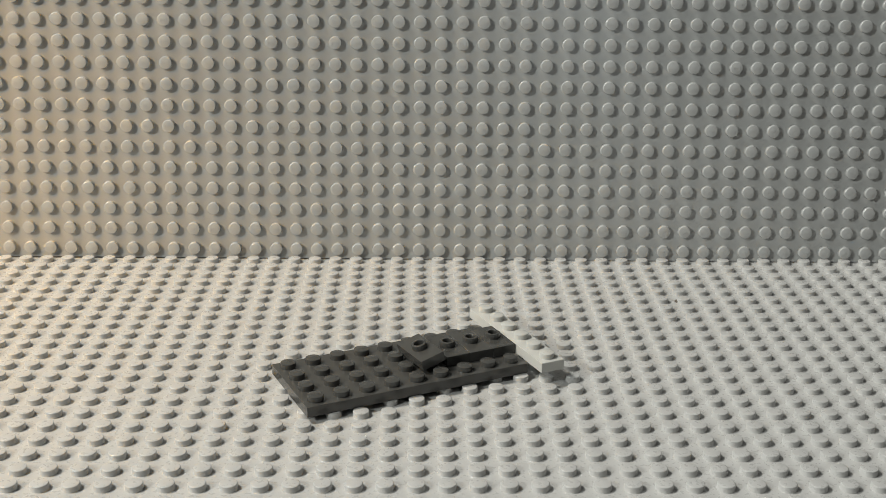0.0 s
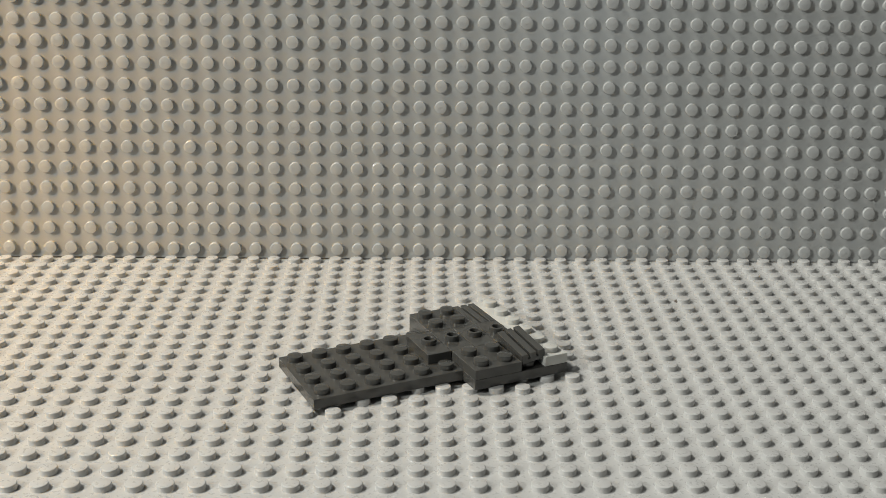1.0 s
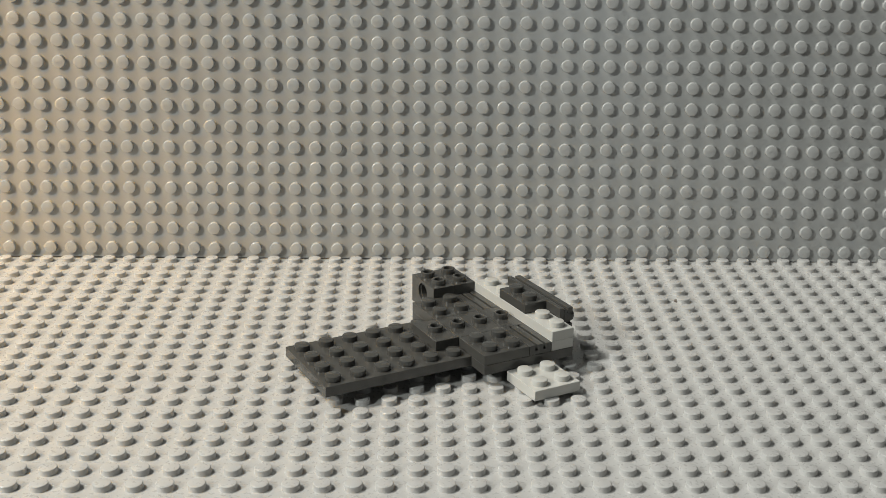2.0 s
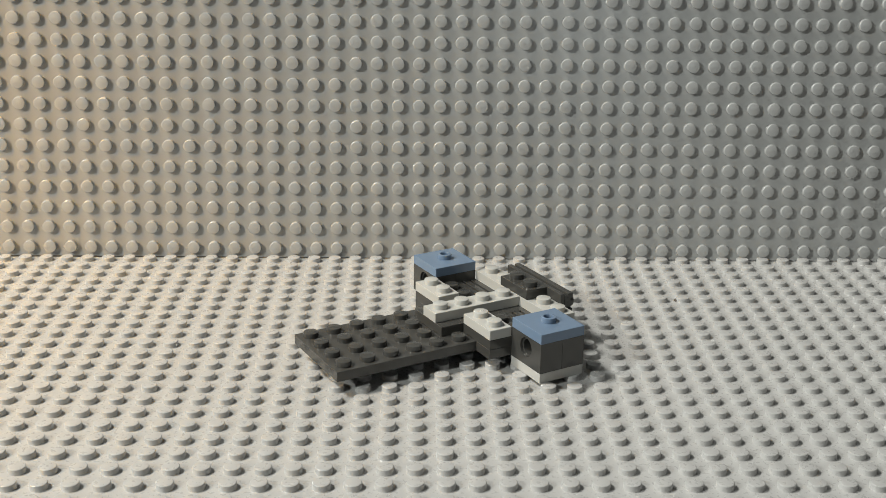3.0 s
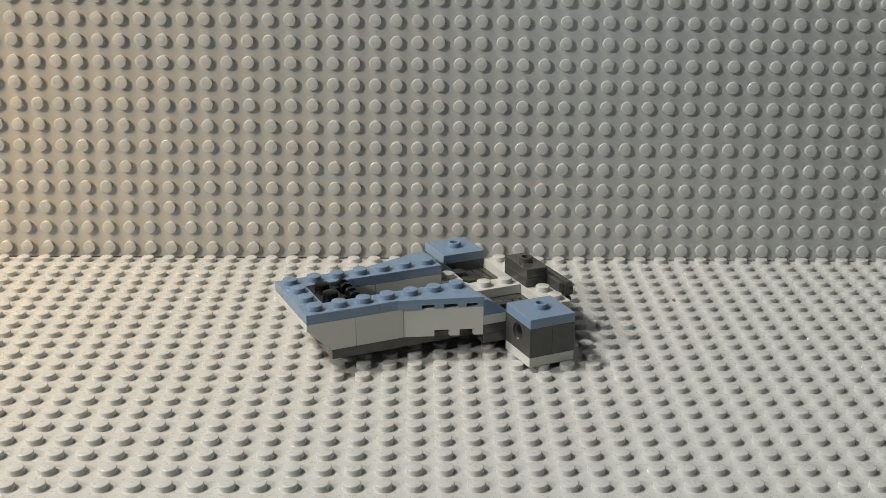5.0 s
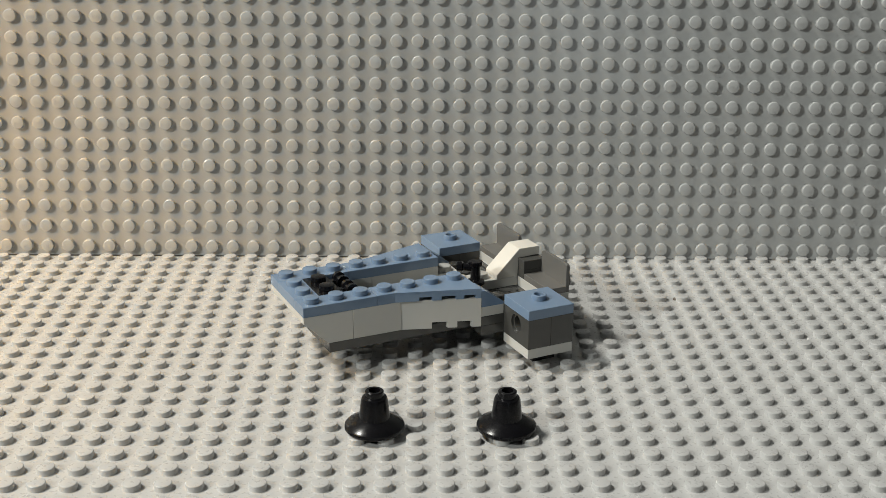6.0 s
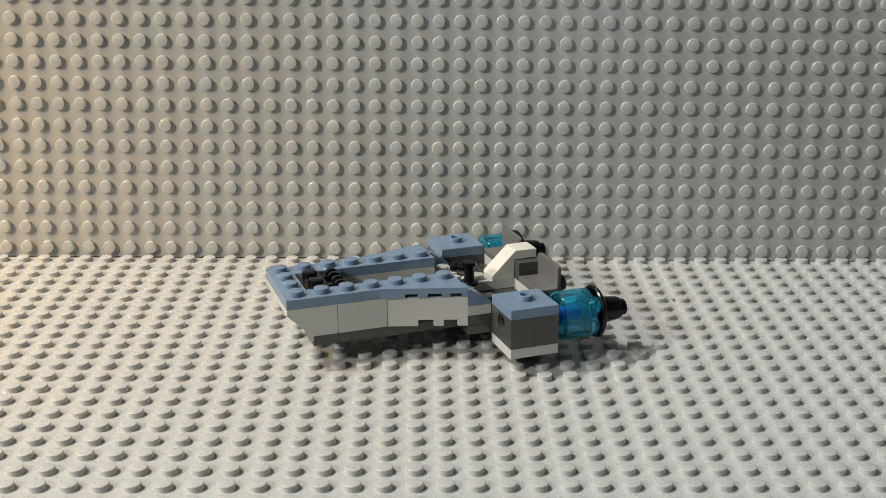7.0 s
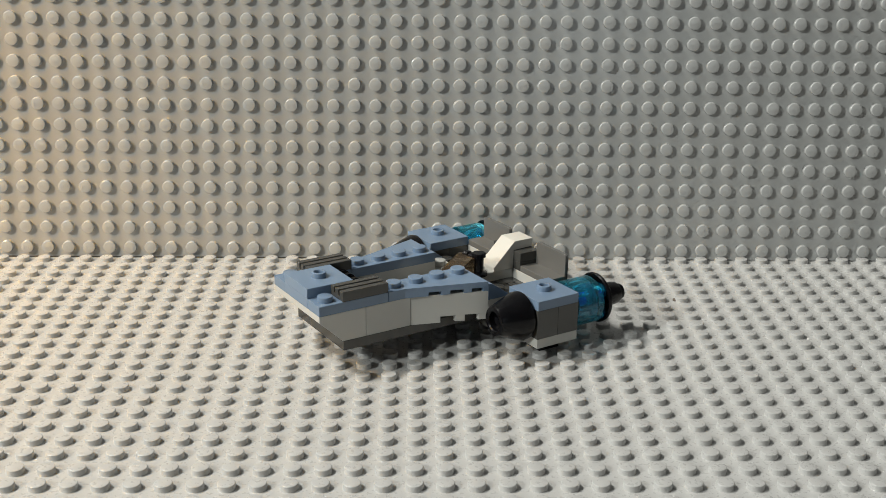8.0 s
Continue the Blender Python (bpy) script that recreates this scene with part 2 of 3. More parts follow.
def dish_mesh():
    bm = bmesh.new()
    add_lathe(bm, [(0, 0.0030), (0.0014, 0.0030), (0.0014, 0.0044), (0.0022, 0.0044), (0.0024, 0.0042), (0.0025, 0.0036), (0.0040, 0.0032), (0.0079, 0.0012), (0.0083, 0.0008), (0.0084, 0.0004), (0.0084, 0.0000),
                   (0.0081, -0.0004), (0.0060, 0.0006), (0.0032, 0.0016), (0.0032, 0.0), (0.0022, 0.0), (0.0022, 0.0014), (0, 0.0014)], seg=44)
    return bm


def cone_mesh():
    bm = bmesh.new()
    add_lathe(bm, [(0.0030, 0.0), (0.0045, 0.0), (0.0045, 0.0007), (0.0037, 0.0074), (0.0034, 0.0081), (0.0026, 0.0084), (0.0026, 0.0099), (0.0023, 0.0101), (0.0016, 0.0101), (0.0015, 0.0072), (0, 0.0072)], seg=32)
    return bm


def round_brick_mesh():
    """A clear two by two round brick: a fluted hollow drum round a tube, four cut studs on its top."""
    bm = bmesh.new()
    add_lathe(bm, [(0.0025, 0.0004), (0.0033, 0.0004), (0.0033, 0.0089), (0.0060, 0.0089), (0.0063, 0.0085), (0.0064, 0.0006), (0.0066, 0.0), (0.0076, 0.0), (0.0078, 0.0003), (0.0078, 0.0102), (0.0074, 0.0107), (0.0025, 0.0107)], seg=72, close=True)
    for v in bm.verts:
        r = math.hypot(v.co.x, v.co.y)
        if 0.0058 < r < 0.0067 and v.co.z > 0.0003:
            k = 1 - 0.05 * max(0.0, math.cos(8 * math.atan2(v.co.y, v.co.x))) ** 2
            v.co.x, v.co.y = v.co.x * k, v.co.y * k
    for k in range(4):
        a = math.pi / 4 + k * math.pi / 2
        add_lathe(bm, [(0, 0.01075), (0.0024, 0.01075), (0.0024, 0.0121), (0.0021, 0.01245), (0, 0.01245)], (0.0052 * math.cos(a), 0.0052 * math.sin(a), 0), "z", 20)
    return bm


def pin_mesh():
    bm = bmesh.new()
    add_lathe(bm, [(0, 0.0080), (0.0023, 0.0080), (0.0024, 0.0076), (0.0024, 0.0006), (0.0029, 0.0004), (0.0029, -0.0004), (0.0024, -0.0006), (0.0023, -0.0070), (0.0026, -0.0074), (0.0026, -0.0080), (0.0017, -0.0080), (0.0016, -0.0010), (0, -0.0010)], seg=24)
    return bm


def nose_cone_mesh():
    """A black round cone two studs wide with a recessed tip."""
    bm = bmesh.new()
    add_lathe(bm, [(0, 0), (0.0070, 0), (0.0078, 0.0006), (0.0079, 0.0022), (0.0070, 0.0048), (0.0059, 0.0080), (0.0051, 0.0104), (0.0047, 0.0110), (0.0034, 0.0112), (0.0030, 0.0108), (0.0029, 0.0090), (0.0013, 0.0089), (0.0012, 0.0100), (0, 0.0100)], seg=36)
    return bm


# ---- room and table ----
def slab(name, x0, y0, z0, x1, y1, z1, mat, label, category, bevel=0.0):
    bm = bmesh.new()
    add_box(bm, x0, y0, z0, x1, y1, z1, bevel)
    return tagged(part(name, bm, mat, None, label), category=category, kind="structure")


RX, RY0, RY1, RZ0, RZ1 = 1.7, -2.7, 0.045, -0.7535, 1.65
slab("floor", -RX, RY0, RZ0 - 0.1, RX, RY1, RZ0, BOARDS, "brown wooden floor of a plain room", "floor")
slab("ceiling", -RX, RY0, RZ1, RX, RY1, RZ1 + 0.1, WALLPAINT, "plain pale painted room ceiling", "ceiling")
slab("wall_north", -RX, RY1, RZ0, RX, RY1 + 0.12, RZ1, WALLPAINT, "plain pale painted wall behind the table", "wall")
slab("wall_west", -RX - 0.12, RY0, RZ0, -RX, RY1, RZ1, WALLPAINT, "plain pale painted side wall", "wall")
slab("wall_east", RX, RY0, RZ0, RX + 0.12, RY1, RZ1, WALLPAINT, "plain pale painted side wall", "wall")
slab("wall_south", -RX, RY0 - 0.12, RZ0, RX, RY0, RZ1, WALLPAINT, "plain pale painted wall facing the baseplates", "wall")

table = tagged(new("table"), "dark wooden table under two grey baseplates", "table")
table.location = (0.0, -0.40, RZ0)
bm = bmesh.new()
add_box(bm, -0.75, -0.42, 0.722, 0.75, 0.42, 0.7519, 0.003)
part("tabletop", bm, TABLEWOOD, table)
for x in (-0.69, 0.69):
    for y in (-0.36, 0.36):
        bm = bmesh.new()
        add_box(bm, x - 0.03, y - 0.03, 0, x + 0.03, y + 0.03, 0.7222, 0.003)
        part("leg", bm, TABLEWOOD, table)


# ---- baseplates ----
def stud_field(name, cols, rows, parent, marks, mat):
    """All moulded studs of a baseplate, with their small raised marks, in one mesh. Local z is up from the sheet."""
    n, e = 24, 0.00030
    ang = np.arange(n) * 2 * np.pi / n
    ring = np.stack([np.cos(ang), np.sin(ang)], 1)
    shape = [(SR + 0.00010, -0.0001), (SR + 0.00004, 0.00004), (SR, 0.00012), (SR - 0.00002, SH - e), (SR - 0.12 * e, SH - 0.5 * e), (SR - 0.45 * e, SH - 0.14 * e), (SR - e, SH)]
    one = np.vstack([np.c_[ring * r, np.full(n, h)] for r, h in shape])
    faces = []
    for k in range(len(shape) - 1):
        for i in range(n):
            j = (i + 1) % n
            faces.append((k * n + i, k * n + j, k * n + n + j, k * n + n + i))
    faces.append(tuple(range(len(one) - n, len(one))))
    if marks:
        base = len(one)
        boxes = []
        for k, (tall, drop) in enumerate(((0.00085, 0.0), (0.00070, -0.0001), (0.00080, 0.0), (0.00070, 0.0))):
            o = -0.00105 + 0.0007 * k
            plan = [(o - 0.00030, -tall + drop), (o + 0.00005, -tall + drop), (o + 0.00030, tall + drop), (o - 0.00005, tall + drop)]
            boxes += [(x, y, SH - 0.00003) for x, y in plan] + [(o + (x - o) * 0.45, y * 0.85, SH + 0.00004) for x, y in plan]
            b = base + 8 * k
            faces += [(b + 4, b + 5, b + 6, b + 7)] + [(b + i, b + (i + 1) % 4, b + 4 + (i + 1) % 4, b + 4 + i) for i in range(4)]
        one = np.vstack([one, np.array(boxes)])
    cells = np.array([((i + 0.5) * STUD, (j + 0.5) * STUD, 0) for j in range(rows) for i in range(cols)])
    verts = (cells[:, None, :] + one[None]).reshape(-1, 3)
    all_faces = [tuple(q + k * len(one) for q in f) for k in range(len(cells)) for f in faces]
    mesh = bpy.data.meshes.new(name)
    mesh.from_pydata(verts.tolist(), [], all_faces)
    mesh.materials.append(mat)
    mesh.shade_smooth()
    mesh.set_sharp_from_angle(angle=radians(40))
    mesh.update()
    ob = new(name, mesh)
    ob.parent = parent
    return tagged(ob, kind="stuff")


def baseplate(label, marks, mat):
    thing = tagged(new("baseplate"), label, "baseplate")
    bm = bmesh.new()
    add_box(bm, 0, 0, -0.0016, 48 * STUD, 48 * STUD, 0, 0.0002)
    part("sheet", bm, mat, thing)
    stud_field("studs", 48, 48, thing, marks, mat)
    return thing


flat = baseplate("grey studded plastic baseplate lying flat on the table", 0, BASE)
flat.matrix_world = pose((-23.5 - 0.0721) * STUD, -0.0026 + 0.5 * STUD - 48 * STUD, 0)
upright = baseplate("mid-grey studded plastic baseplate leaning upright against the wall", 2, BASEBACK)
upright.matrix_world = (Matrix.Translation((0, 0, 0.00413)) @ Matrix.Rotation(-0.0078, 4, "Z") @ Matrix.Rotation(-0.0972, 4, "X")
                        @ pose(-23.5 * STUD, 0.0017, -0.5 * STUD, 90, 0, 0))

# a crumb of dirt lying between the studs
crumb = bmesh.new()
bmesh.ops.create_icosphere(crumb, subdivisions=1, radius=0.0011)
for v in crumb.verts:
    v.co *= 0.7 + 0.6 * random.random()
    v.co.z *= 0.6
crumb = tagged(part("crumb", crumb, matte("crumb_brown", (0.12, 0.10, 0.08), 900, 0.4), None, "tiny brown crumb lying between the studs"), category="crumb")
crumb.location = (0.0851, -0.0424, 0.0003)

# ---- the toy spaceship ----
ship = tagged(new("toy_spaceship"), "half-built grey and sand-blue brick toy spaceship on the studs", "toy spaceship")

# time, place of the front near corner, turn, height, pitch and roll, as it was set down shot by shot
SHIP = [
    (0.0, -0.0396, -0.1355, 0.4333, 0.0017, 0, 0), (0.2, -0.0393, -0.1352, 0.446, 0.0017, 0, 0), (0.3, -0.0388, -0.1356, 0.470, 0.0017, 0, 0),
    (0.5, -0.0385, -0.1361, 0.4787, 0.0017, 0, 0), (0.7, -0.0385, -0.1350, 0.462, 0.0017, 0, 0), (1.0, -0.0381, -0.1306, 0.4309, 0.0017, 0, 0),
    (1.1, -0.0372, -0.1330, 0.455, 0.0017, 0, 0), (1.2, -0.0360, -0.1345, 0.470, 0.0047, 0, 0), (1.3, -0.0358, -0.1345, 0.4714, 0.0047, 0, 0),
    (1.5, -0.0353, -0.1328, 0.4899, 0.0045, 0, 0), (1.7, -0.0352, -0.1321, 0.4691, 0.0050, 0, 0), (2.8, -0.0332, -0.1223, 0.4841, 0.0050, 0, 0),
    (3.0, -0.0319, -0.1197, 0.5009, 0.0049, 0, 0), (3.5, -0.0321, -0.1143, 0.4985, 0.0051, 0, 0), (3.6, -0.0306, -0.1148, 0.5606, 0.0050, 0, 0),
    (3.9, -0.0308, -0.1088, 0.5165, 0.0047, 0, 0), (4.0, -0.0312, -0.1066, 0.4952, 0.0047, 0, 0), (4.5, -0.0333, -0.1042, 0.4275, 0.0046, -0.26, -0.34),
    (4.6, -0.0334, -0.1022, 0.4030, 0.0046, -0.26, -0.34), (5.0, -0.0340, -0.1030, 0.410, 0.0046, -0.26, -0.34), (5.1, -0.0342, -0.1040, 0.415, 0.0075, -0.3, -0.4),
    (5.8, -0.0350, -0.1060, 0.4200, 0.0075, -0.36, -0.5), (6.0, -0.0347, -0.1048, 0.4232, 0.0075, -0.36, -0.5), (6.5, -0.0359, -0.1035, 0.4012, 0.0070, -0.52, -0.93),
    (6.7, -0.0355, -0.1034, 0.396, 0.0070, -0.52, -1.0), (7.0, -0.0399, -0.1000, 0.3152, 0.0078, -0.5, -1.88), (7.5, -0.0397, -0.1006, 0.3149, 0.0078, -0.65, -1.79),
    (7.9, -0.0385, -0.1012, 0.345, 0.0078, -0.5, -1.5), (8.0, -0.0305, -0.1041, 0.5433, 0.0081, 0, 0),
]
STEPS = 80


def ship_at(k):
    """The ship's pose while shot k of the stop-motion is shown."""
    x, y, a, z, pitch, roll = (float(np.interp(k / 10, [r[0] for r in SHIP], [r[i] for r in SHIP])) for i in range(1, 7))
    return pose(x, y, z, roll, pitch, math.degrees(a))


PARKED = []
MOVES = []


def bench(turn, lift):
    """A free spot on the table beside the baseplate, where a brick waits for its turn."""
    n = len(PARKED)
    PARKED.append(n)
    return Matrix.Translation((0.26 + 0.034 * (n % 9), -0.46 + 0.056 * (n // 9), -0.0015 + lift)) @ turn.to_matrix().to_4x4()


def toward(x, y, z, heading, lean=90):
    """A pose whose own axis leans over from upright towards a heading, in degrees."""
    a = radians(heading)
    return Matrix.Translation((x, y, z)) @ Matrix.Rotation(radians(lean), 4, Vector((-math.sin(a), math.cos(a), 0)))


def brick(name, bm, mat, u, v, w, step, label="", extra=(), turn=None, smooth=30, lift=0.0):
    """A brick of the ship: its seat is (u, v) studs and w millimetres; it is set down at the given shot.
    extra: (shot, 'world' or 'ship', pose) before it comes to its seat."""
    ob = part(name, bm, mat, ship, label, smooth)
    seat = Matrix.Translation((u * STUD, v * STUD, w / 1000)) @ (turn or Matrix.Identity(4))
    states = list(extra) + [(step, "ship", seat)]
    if states[0][0] > 0:
        states.insert(0, (0, "world", bench(states[0][2].to_quaternion(), lift)))
    MOVES.append((ob, states))
    return ob


# first layer and deck
brick("plate", plate_mesh(9, 4), DARK, 0, 0, 0, 0, "long dark grey plate")
brick("plate", plate_mesh(1, 6), LIGHT, 9, -1, 3.2, 0, "narrow light grey plate")
for i in range(4):
    first = [(0, "ship", pose(4.907 * STUD, 0.766 * STUD, 0.0043, -1, -14.2, 4))] if i == 0 else []
    brick("jumper_plate", plate_mesh(1, 2, studs=[(0.5, 1)], hollow=True), DARK, 5 + i, 1, 3.2, 1 if i == 0 else 0, "dark grey plate with one hollow stud", first)
brick("plate", plate_mesh(4, 1), DARK, 6, 4, 0, 2)
brick("plate", plate_mesh(4, 1), DARK, 6, -1, 0, 3)
brick("plate", plate_mesh(2, 2), DARK, 6, 3, 3.2, 6, extra=[(4, "ship", pose(6.15 * STUD, 3.15 * STUD, 0.0044, 3, 0, 4))])
brick("grille_tile", grille_mesh(), DARK, 8, 3, 3.2, 7, "dark grey grille tile")
brick("plate", plate_mesh(2, 2), DARK, 6, -1, 3.2, 9, extra=[(8, "ship", pose(6.1 * STUD, -0.9 * STUD, 0.0046, -2, 2, 3))])
brick("grille_tile", grille_mesh(), DARK, 8, -1, 3.2, 11, "dark grey grille tile", [(10, "ship", pose(8.1 * STUD, -0.85 * STUD, 0.0046, 6, -8, 0))])
brick("foot_plate", plate_mesh(2, 2), LIGHT, 7, -3, -3.2, 12, "light grey square plate")
brick("foot_plate", plate_mesh(2, 2), LIGHT, 7, 5, -3.2, 13, "light grey square plate")
brick("plate", plate_mesh(1, 6), LIGHT, 9, -1, 6.4, 14, "narrow light grey plate")
brick("bracket", bracket_mesh(), DARK, 9, 0, 9.6, 16, "dark grey angle bracket")
brick("hung_plate", hung_plate_mesh(), DARK, 10.21, 0, 9.6, 16)
# engine boxes
brick("technic_brick", technic_mesh(), DARK, 8, 5, 0, 17, "dark grey brick with a round hole")
brick("technic_brick", technic_mesh(), DARK, 7, 5, 0, 19, "dark grey brick with a round hole")
brick("jumper_plate", plate_mesh(2, 2, studs=[(1, 1)], hollow=True), BLUE, 7, 5, 9.6, 21, "sand-blue square plate with one hollow stud")
brick("technic_brick", technic_mesh(), DARK, 8, -3, 0, 22, "dark grey brick with a round hole")
brick("technic_brick", technic_mesh(), DARK, 7, -3, 0, 24, "dark grey brick with a round hole")
brick("jumper_plate", plate_mesh(2, 2, studs=[(1, 1)], hollow=True), BLUE, 7, -3, 9.6, 26, "sand-blue square plate with one hollow stud")
brick("plate", plate_mesh(4, 1), LIGHT, 5, 1.5, 6.4, 27, "narrow light grey plate")
brick("plate", plate_mesh(1, 2), LIGHT, 6, 3, 6.4, 29, "light grey plate")
brick("plate", plate_mesh(1, 2), LIGHT, 6, -1, 6.4, 30, "light grey plate")
# sides
CUTS3 = [(1.15 * STUD, 1.75 * STUD), (2.1 * STUD, 2.65 * STUD)]
CUTS4 = [(1.65 * STUD, 2.15 * STUD), (2.5 * STUD, 3.05 * STUD), (3.35 * STUD, 3.8 * STUD)]
brick("wedge_brick", wedge_mesh(1, 3, 0.0096, 0.0006, CUTS3, 0.0021), LIGHT, 3, 3, 3.2, 31, "light grey wedge brick", smooth=16)
brick("wedge_brick", wedge_mesh(-1, 3, 0.0096, 0.0006, CUTS3, 0.0021), LIGHT, 3, 0, 3.2, 32, "light grey wedge brick", smooth=16)
brick("side_brick", plate_mesh(2, 1, 0.0096), LIGHT, 1, 3, 3.2, 33, "light grey brick")
brick("side_brick", plate_mesh(2, 1, 0.0096), LIGHT, 1, 0, 3.2, 34, "light grey brick")
brick("nose_slope", nose_slope_mesh(), LIGHT, -1, 2, 3.2, 36, "light grey inverted slope")
brick("nose_slope", nose_slope_mesh(), LIGHT, -1, 0, 3.2, 37, "light grey inverted slope")
brick("jumper_plate", plate_mesh(1, 2, studs=[(0.5, 1)], hollow=True), DARK, 9, 1, 12.8, 38, "dark grey plate with one hollow stud")
brick("low_slope", cheese_mesh(), BLUE, 6, 4, 9.6, 39, "sand-blue low slope")
brick("low_slope", cheese_mesh(), BLUE, 6, -1, 9.6, 40, "sand-blue low slope")
# sand-blue rim
brick("wedge_plate", wedge_mesh(-1, 4, PLATE, 0.006, CUTS4, 0.0013), BLUE, 2, 0, 12.8, 42, "sand-blue wedge plate", [(41, "ship", pose(1.95 * STUD, 0.05 * STUD, 0.0148, 0, -1.5, 2))], smooth=16)
brick("wedge_plate", wedge_mesh(1, 4, PLATE, 0.006, CUTS4, 0.0013), BLUE, 2, 3, 12.8, 44, "sand-blue wedge plate", [(43, "ship", pose(2.0 * STUD, 3.05 * STUD, 0.0147, -13, -4, 5))], smooth=16)
brick("rim_plate", plate_mesh(3, 1), BLUE, -1, 3, 12.8, 46, "sand-blue plate")
brick("rim_plate", plate_mesh(3, 1), BLUE, -1, 0, 12.8, 47, "sand-blue plate")
brick("rim_plate", plate_mesh(1, 2), BLUE, -1, 1, 12.8, 48, "sand-blue plate")
clip_plate = brick("clip_plate", plate_mesh(1, 2), BLACK, 0, 1, 12.8, 50, "black plate with two bar clips")
for across in (0.5, 1.5):
    part("bar_clip", clip_mesh(across * STUD), BLACK, clip_plate, smooth=30)
brick("skid", plate_mesh(1, 1, studs=[]), BLACK, 7.5, -2.5, -6.4, 51, "small black skid")
brick("skid", plate_mesh(1, 1, 0.0014, studs=[]), BLACK, 7.5, 5.5, -4.6, 51, "small black skid")
# cockpit and tail
brick("seat_slope", seat_mesh(), WHITE, 8, 1.5, 9.6, 52, "white slope used as a seat back")
brick("panel", panel_mesh(), MIDGREY, 9, 3, 9.6, 53, "glossy grey wall panel")
brick("panel", panel_mesh(), MIDGREY, 9, -1, 9.6, 54, "glossy grey wall panel")
lever = brick("lever", lever_mesh(), BLACK, 7.25, 1.56, 9.7, 77, "black control lever",
      [(56, "ship", pose(6.97 * STUD, 1.45 * STUD, 0.0097, 0, 0, 55))], pose(0, 0, 0, 0, 0, 15))
part("lever_arm", lever_arm_mesh(), BLACK, lever, smooth=30)

# engines: built standing on the studs, laid down, then pushed into the boxes
LEFT, RIGHT = (-0.0204, -0.1362), (0.0190, -0.1362)
UP0, UP1 = pose(-0.0197, -0.1418, 0.0023), pose(0.0170, -0.1418, 0.0023)
UPL, UPR = pose(LEFT[0], LEFT[1], 0.0017), pose(RIGHT[0], RIGHT[1], 0.0017)
LAYL = toward(-0.0292, -0.1302, 0.0099, 38, 88)
LAYR = toward(0.0135, -0.1388, 0.0099, 29, 88)


def raised(m, h):
    return m @ Matrix.Translation((0, 0, h / 1000))


for side, first, shot_dish, shot_cone, shot_brick, up0, up1, shot_lay, lay, shot_fit, v in (
        ("far", "dish", 58, 60, 63, UP0, UPL, 66, LAYL, 68, 6), ("near", "dish", 59, 60, 64, UP1, UPR, 67, LAYR, 70, -2)):
    seat = (9.08, v, 5.8)
    for name, mesh, mat, off, shot, label in (
            ("dish", dish_mesh, BLACK, 12.5, shot_dish, "black round dish"), ("cone", cone_mesh, BLACK, 13.5, shot_cone, "black cone"),
            ("round_brick", round_brick_mesh, CYAN, 0.0, shot_brick, "clear cyan round brick"), ("pin", pin_mesh, PINBLUE, -0.8, shot_lay, "bright blue pin")):
        path = []
        if shot < shot_brick:
            path.append((shot, "world", raised(up0, off - 12.5)))
        if name != "pin":
            path.append((shot_brick, "world", raised(up1, off)))
        path.append((shot_lay, "world", raised(lay, off)))
        path.append((shot_fit, "ship", toward((seat[0] + off / 8 + 0.3) * STUD, seat[1] * STUD, seat[2] / 1000, 0)))
        brick(name, mesh(), mat, seat[0] + off / 8, seat[1], seat[2], 74, label, path, toward(0, 0, 0, 0), lift=0.009 if name == "pin" else 0.0006)
brick("pin", pin_mesh(), PINBLUE, 7.0, -2, 5.8, 72, "bright blue pin", turn=toward(0, 0, 0, 0), lift=0.003)
brick("nose_cone", nose_cone_mesh(), BLACK, 6.98, -2, 5.8, 74, "glossy black round cone", turn=toward(0, 0, 0, 180), lift=0.008)
brick("pin", pin_mesh(), PINBLUE, 7.0, 6, 5.8, 75, "bright blue pin", turn=toward(0, 0, 0, 0), lift=0.003)
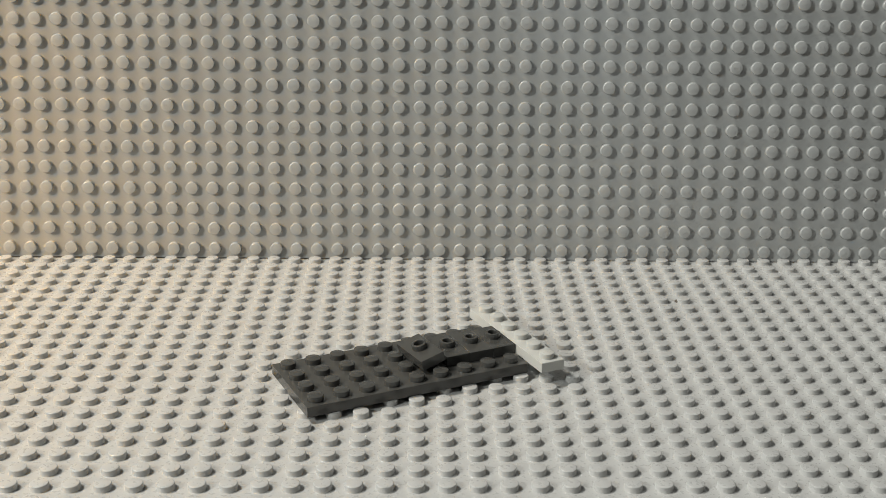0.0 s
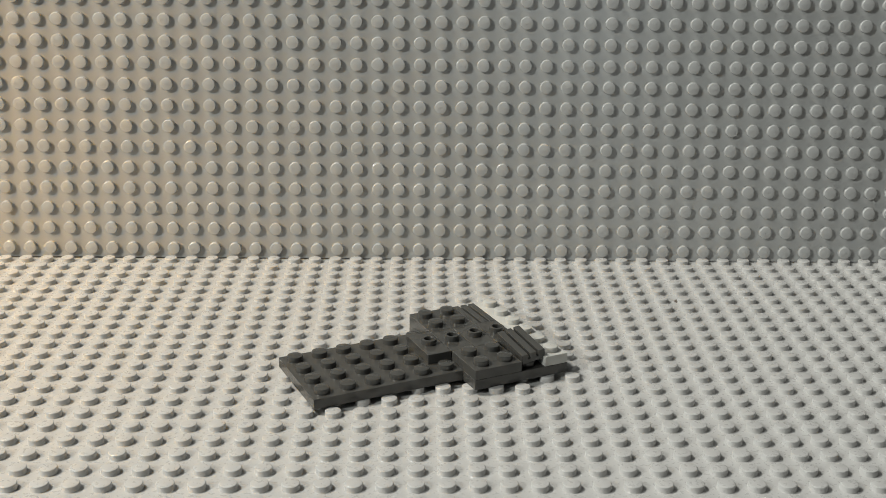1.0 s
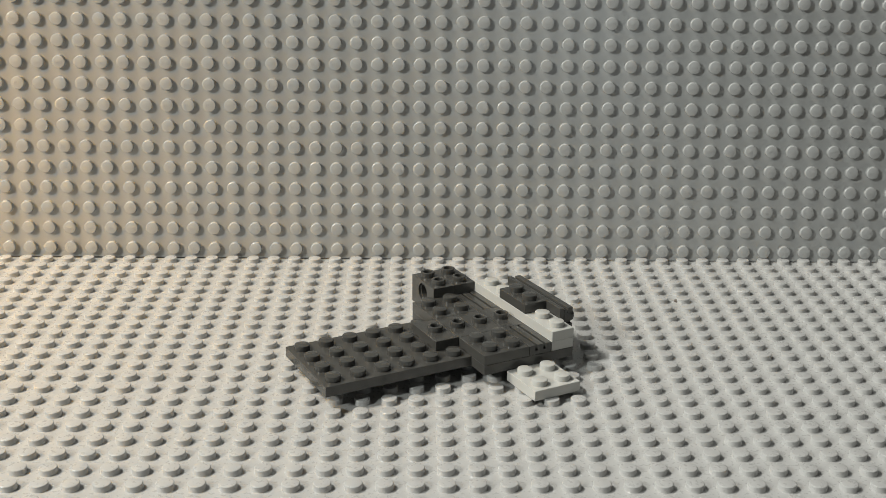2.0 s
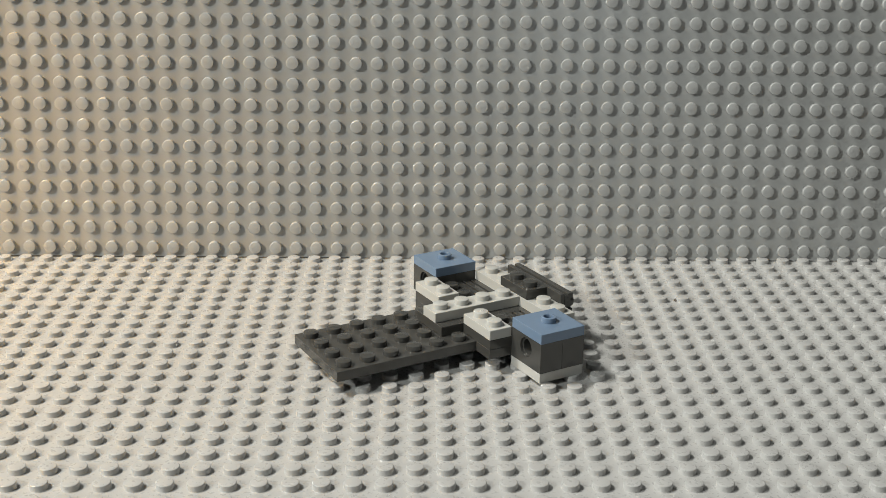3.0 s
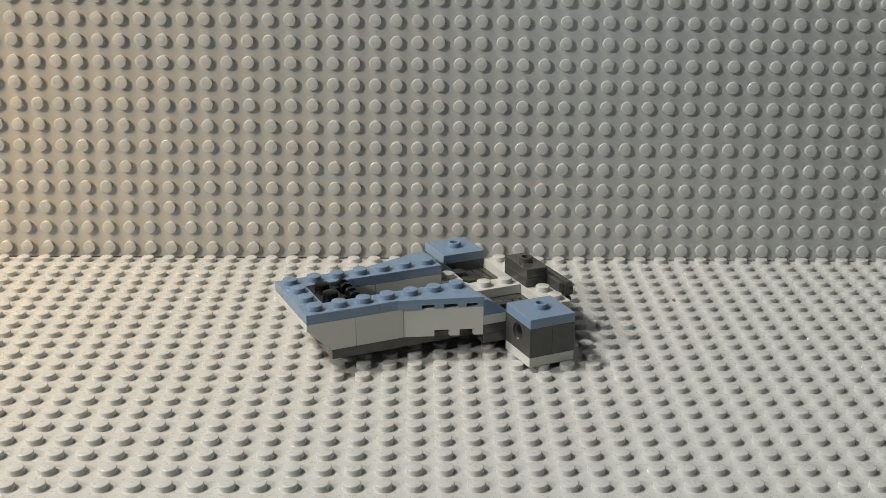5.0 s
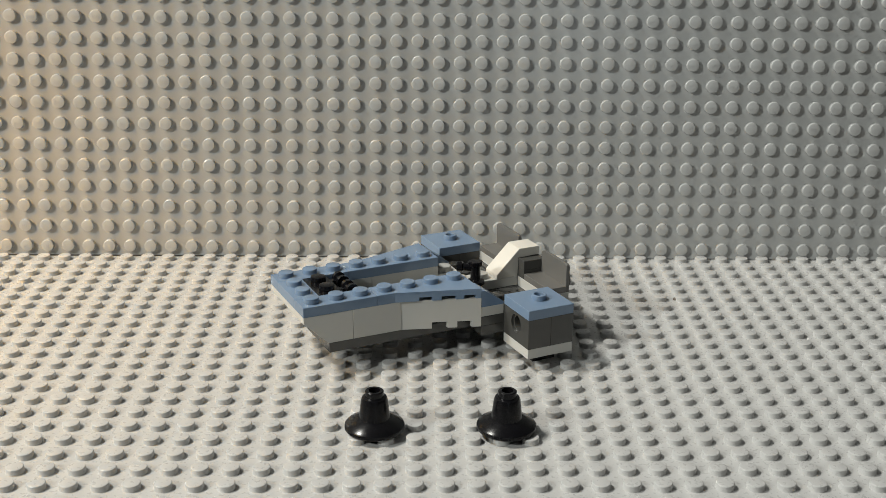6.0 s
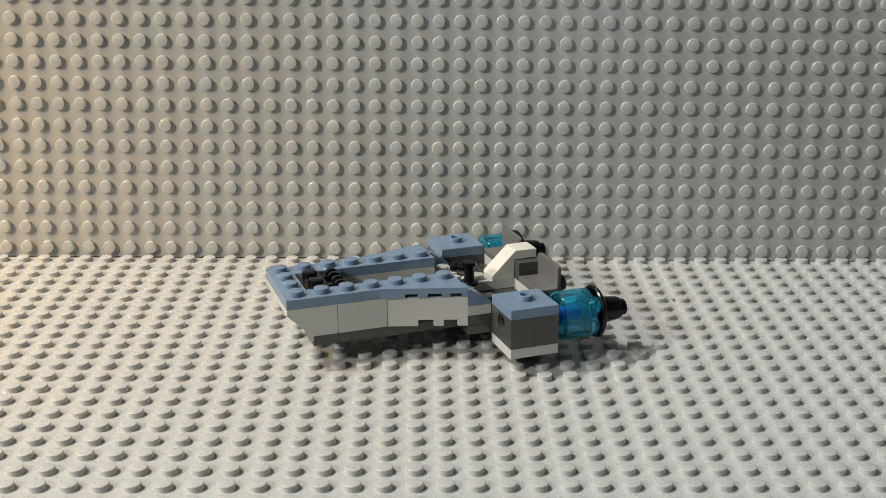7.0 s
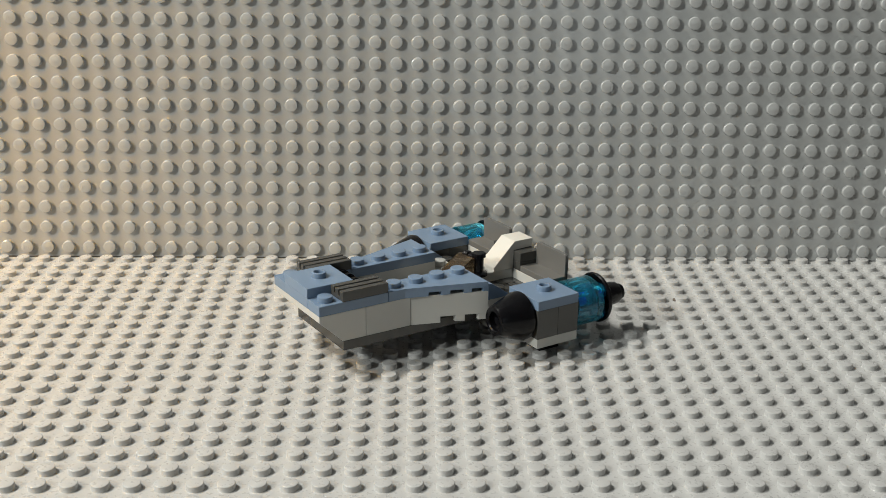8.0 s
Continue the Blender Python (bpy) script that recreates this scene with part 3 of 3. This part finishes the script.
brick("nose_cone", nose_cone_mesh(), BLACK, 6.98, 6, 5.8, 76, "glossy black round cone", turn=toward(0, 0, 0, 180), lift=0.008)
brick("low_slope", cheese_mesh(), AMBER, 6.97, 2.46, 10.7, 77, "clear brown low slope", turn=pose(0, 0, 0, 0, 0, 180))
brick("grille_tile", grille_mesh(), DARK, 2, 3, 16.0, 78, "dark grey grille tile", turn=pose(0, 0, 0, 0, 0, 90))
brick("grille_tile", grille_mesh(), DARK, 2, 0, 16.0, 79, "dark grey grille tile", turn=pose(0, 0, 0, 0, 0, 90))
brick("jumper_plate", plate_mesh(2, 2, studs=[(1, 1)], hollow=True), BLUE, -1, 1, 16.0, 80, "sand-blue square plate with one hollow stud")


# ---- what moves ----
def shot_frames(k):
    """First and last moment of a shot: each stands for three frames, set between its neighbours."""
    return max(0.0, (3 * k - 1) / FPS), min(8.0, (3 * k + 1) / FPS)


def motions():
    ship_rows, last = [], None
    for k in range(STEPS + 1):
        a, b = shot_frames(k)
        ship_rows += [(a, ship_at(k)), (b, ship_at(k))]
    walk(ship, ship_rows)
    inverse = [ship_at(k).inverted() for k in range(STEPS + 1)]
    for ob, states in MOVES:
        rows = []
        for k in range(STEPS + 1):
            mode, m = next((s[1], s[2]) for s in reversed(states) if s[0] <= k)
            m = inverse[k] @ m if mode == "world" else m
            a, b = shot_frames(k)
            if rows and rows[-1][1] == m:
                continue
            if rows and rows[-1][0] < a - 0.5 / FPS:
                rows.append((a - 1 / FPS, rows[-1][1]))
            rows.append((a, m))
        if rows[-1][0] < 8.0:
            rows.append((8.0, rows[-1][1]))
        steady = []
        for t, m in rows:
            if steady:
                q0, q1 = steady[-1][1].to_quaternion(), m.to_quaternion()
                if q0.rotation_difference(q1).angle > radians(89):
                    t0, m0 = steady[-1]
                    steady[-1] = (t0 - 1 / FPS, m0)
                    steady.append((t0, Matrix.LocRotScale(m0.translation.lerp(m.translation, 0.5), q0.slerp(q1, 0.5), None)))
            steady.append((t, m))
        walk(ob, steady)


motions()
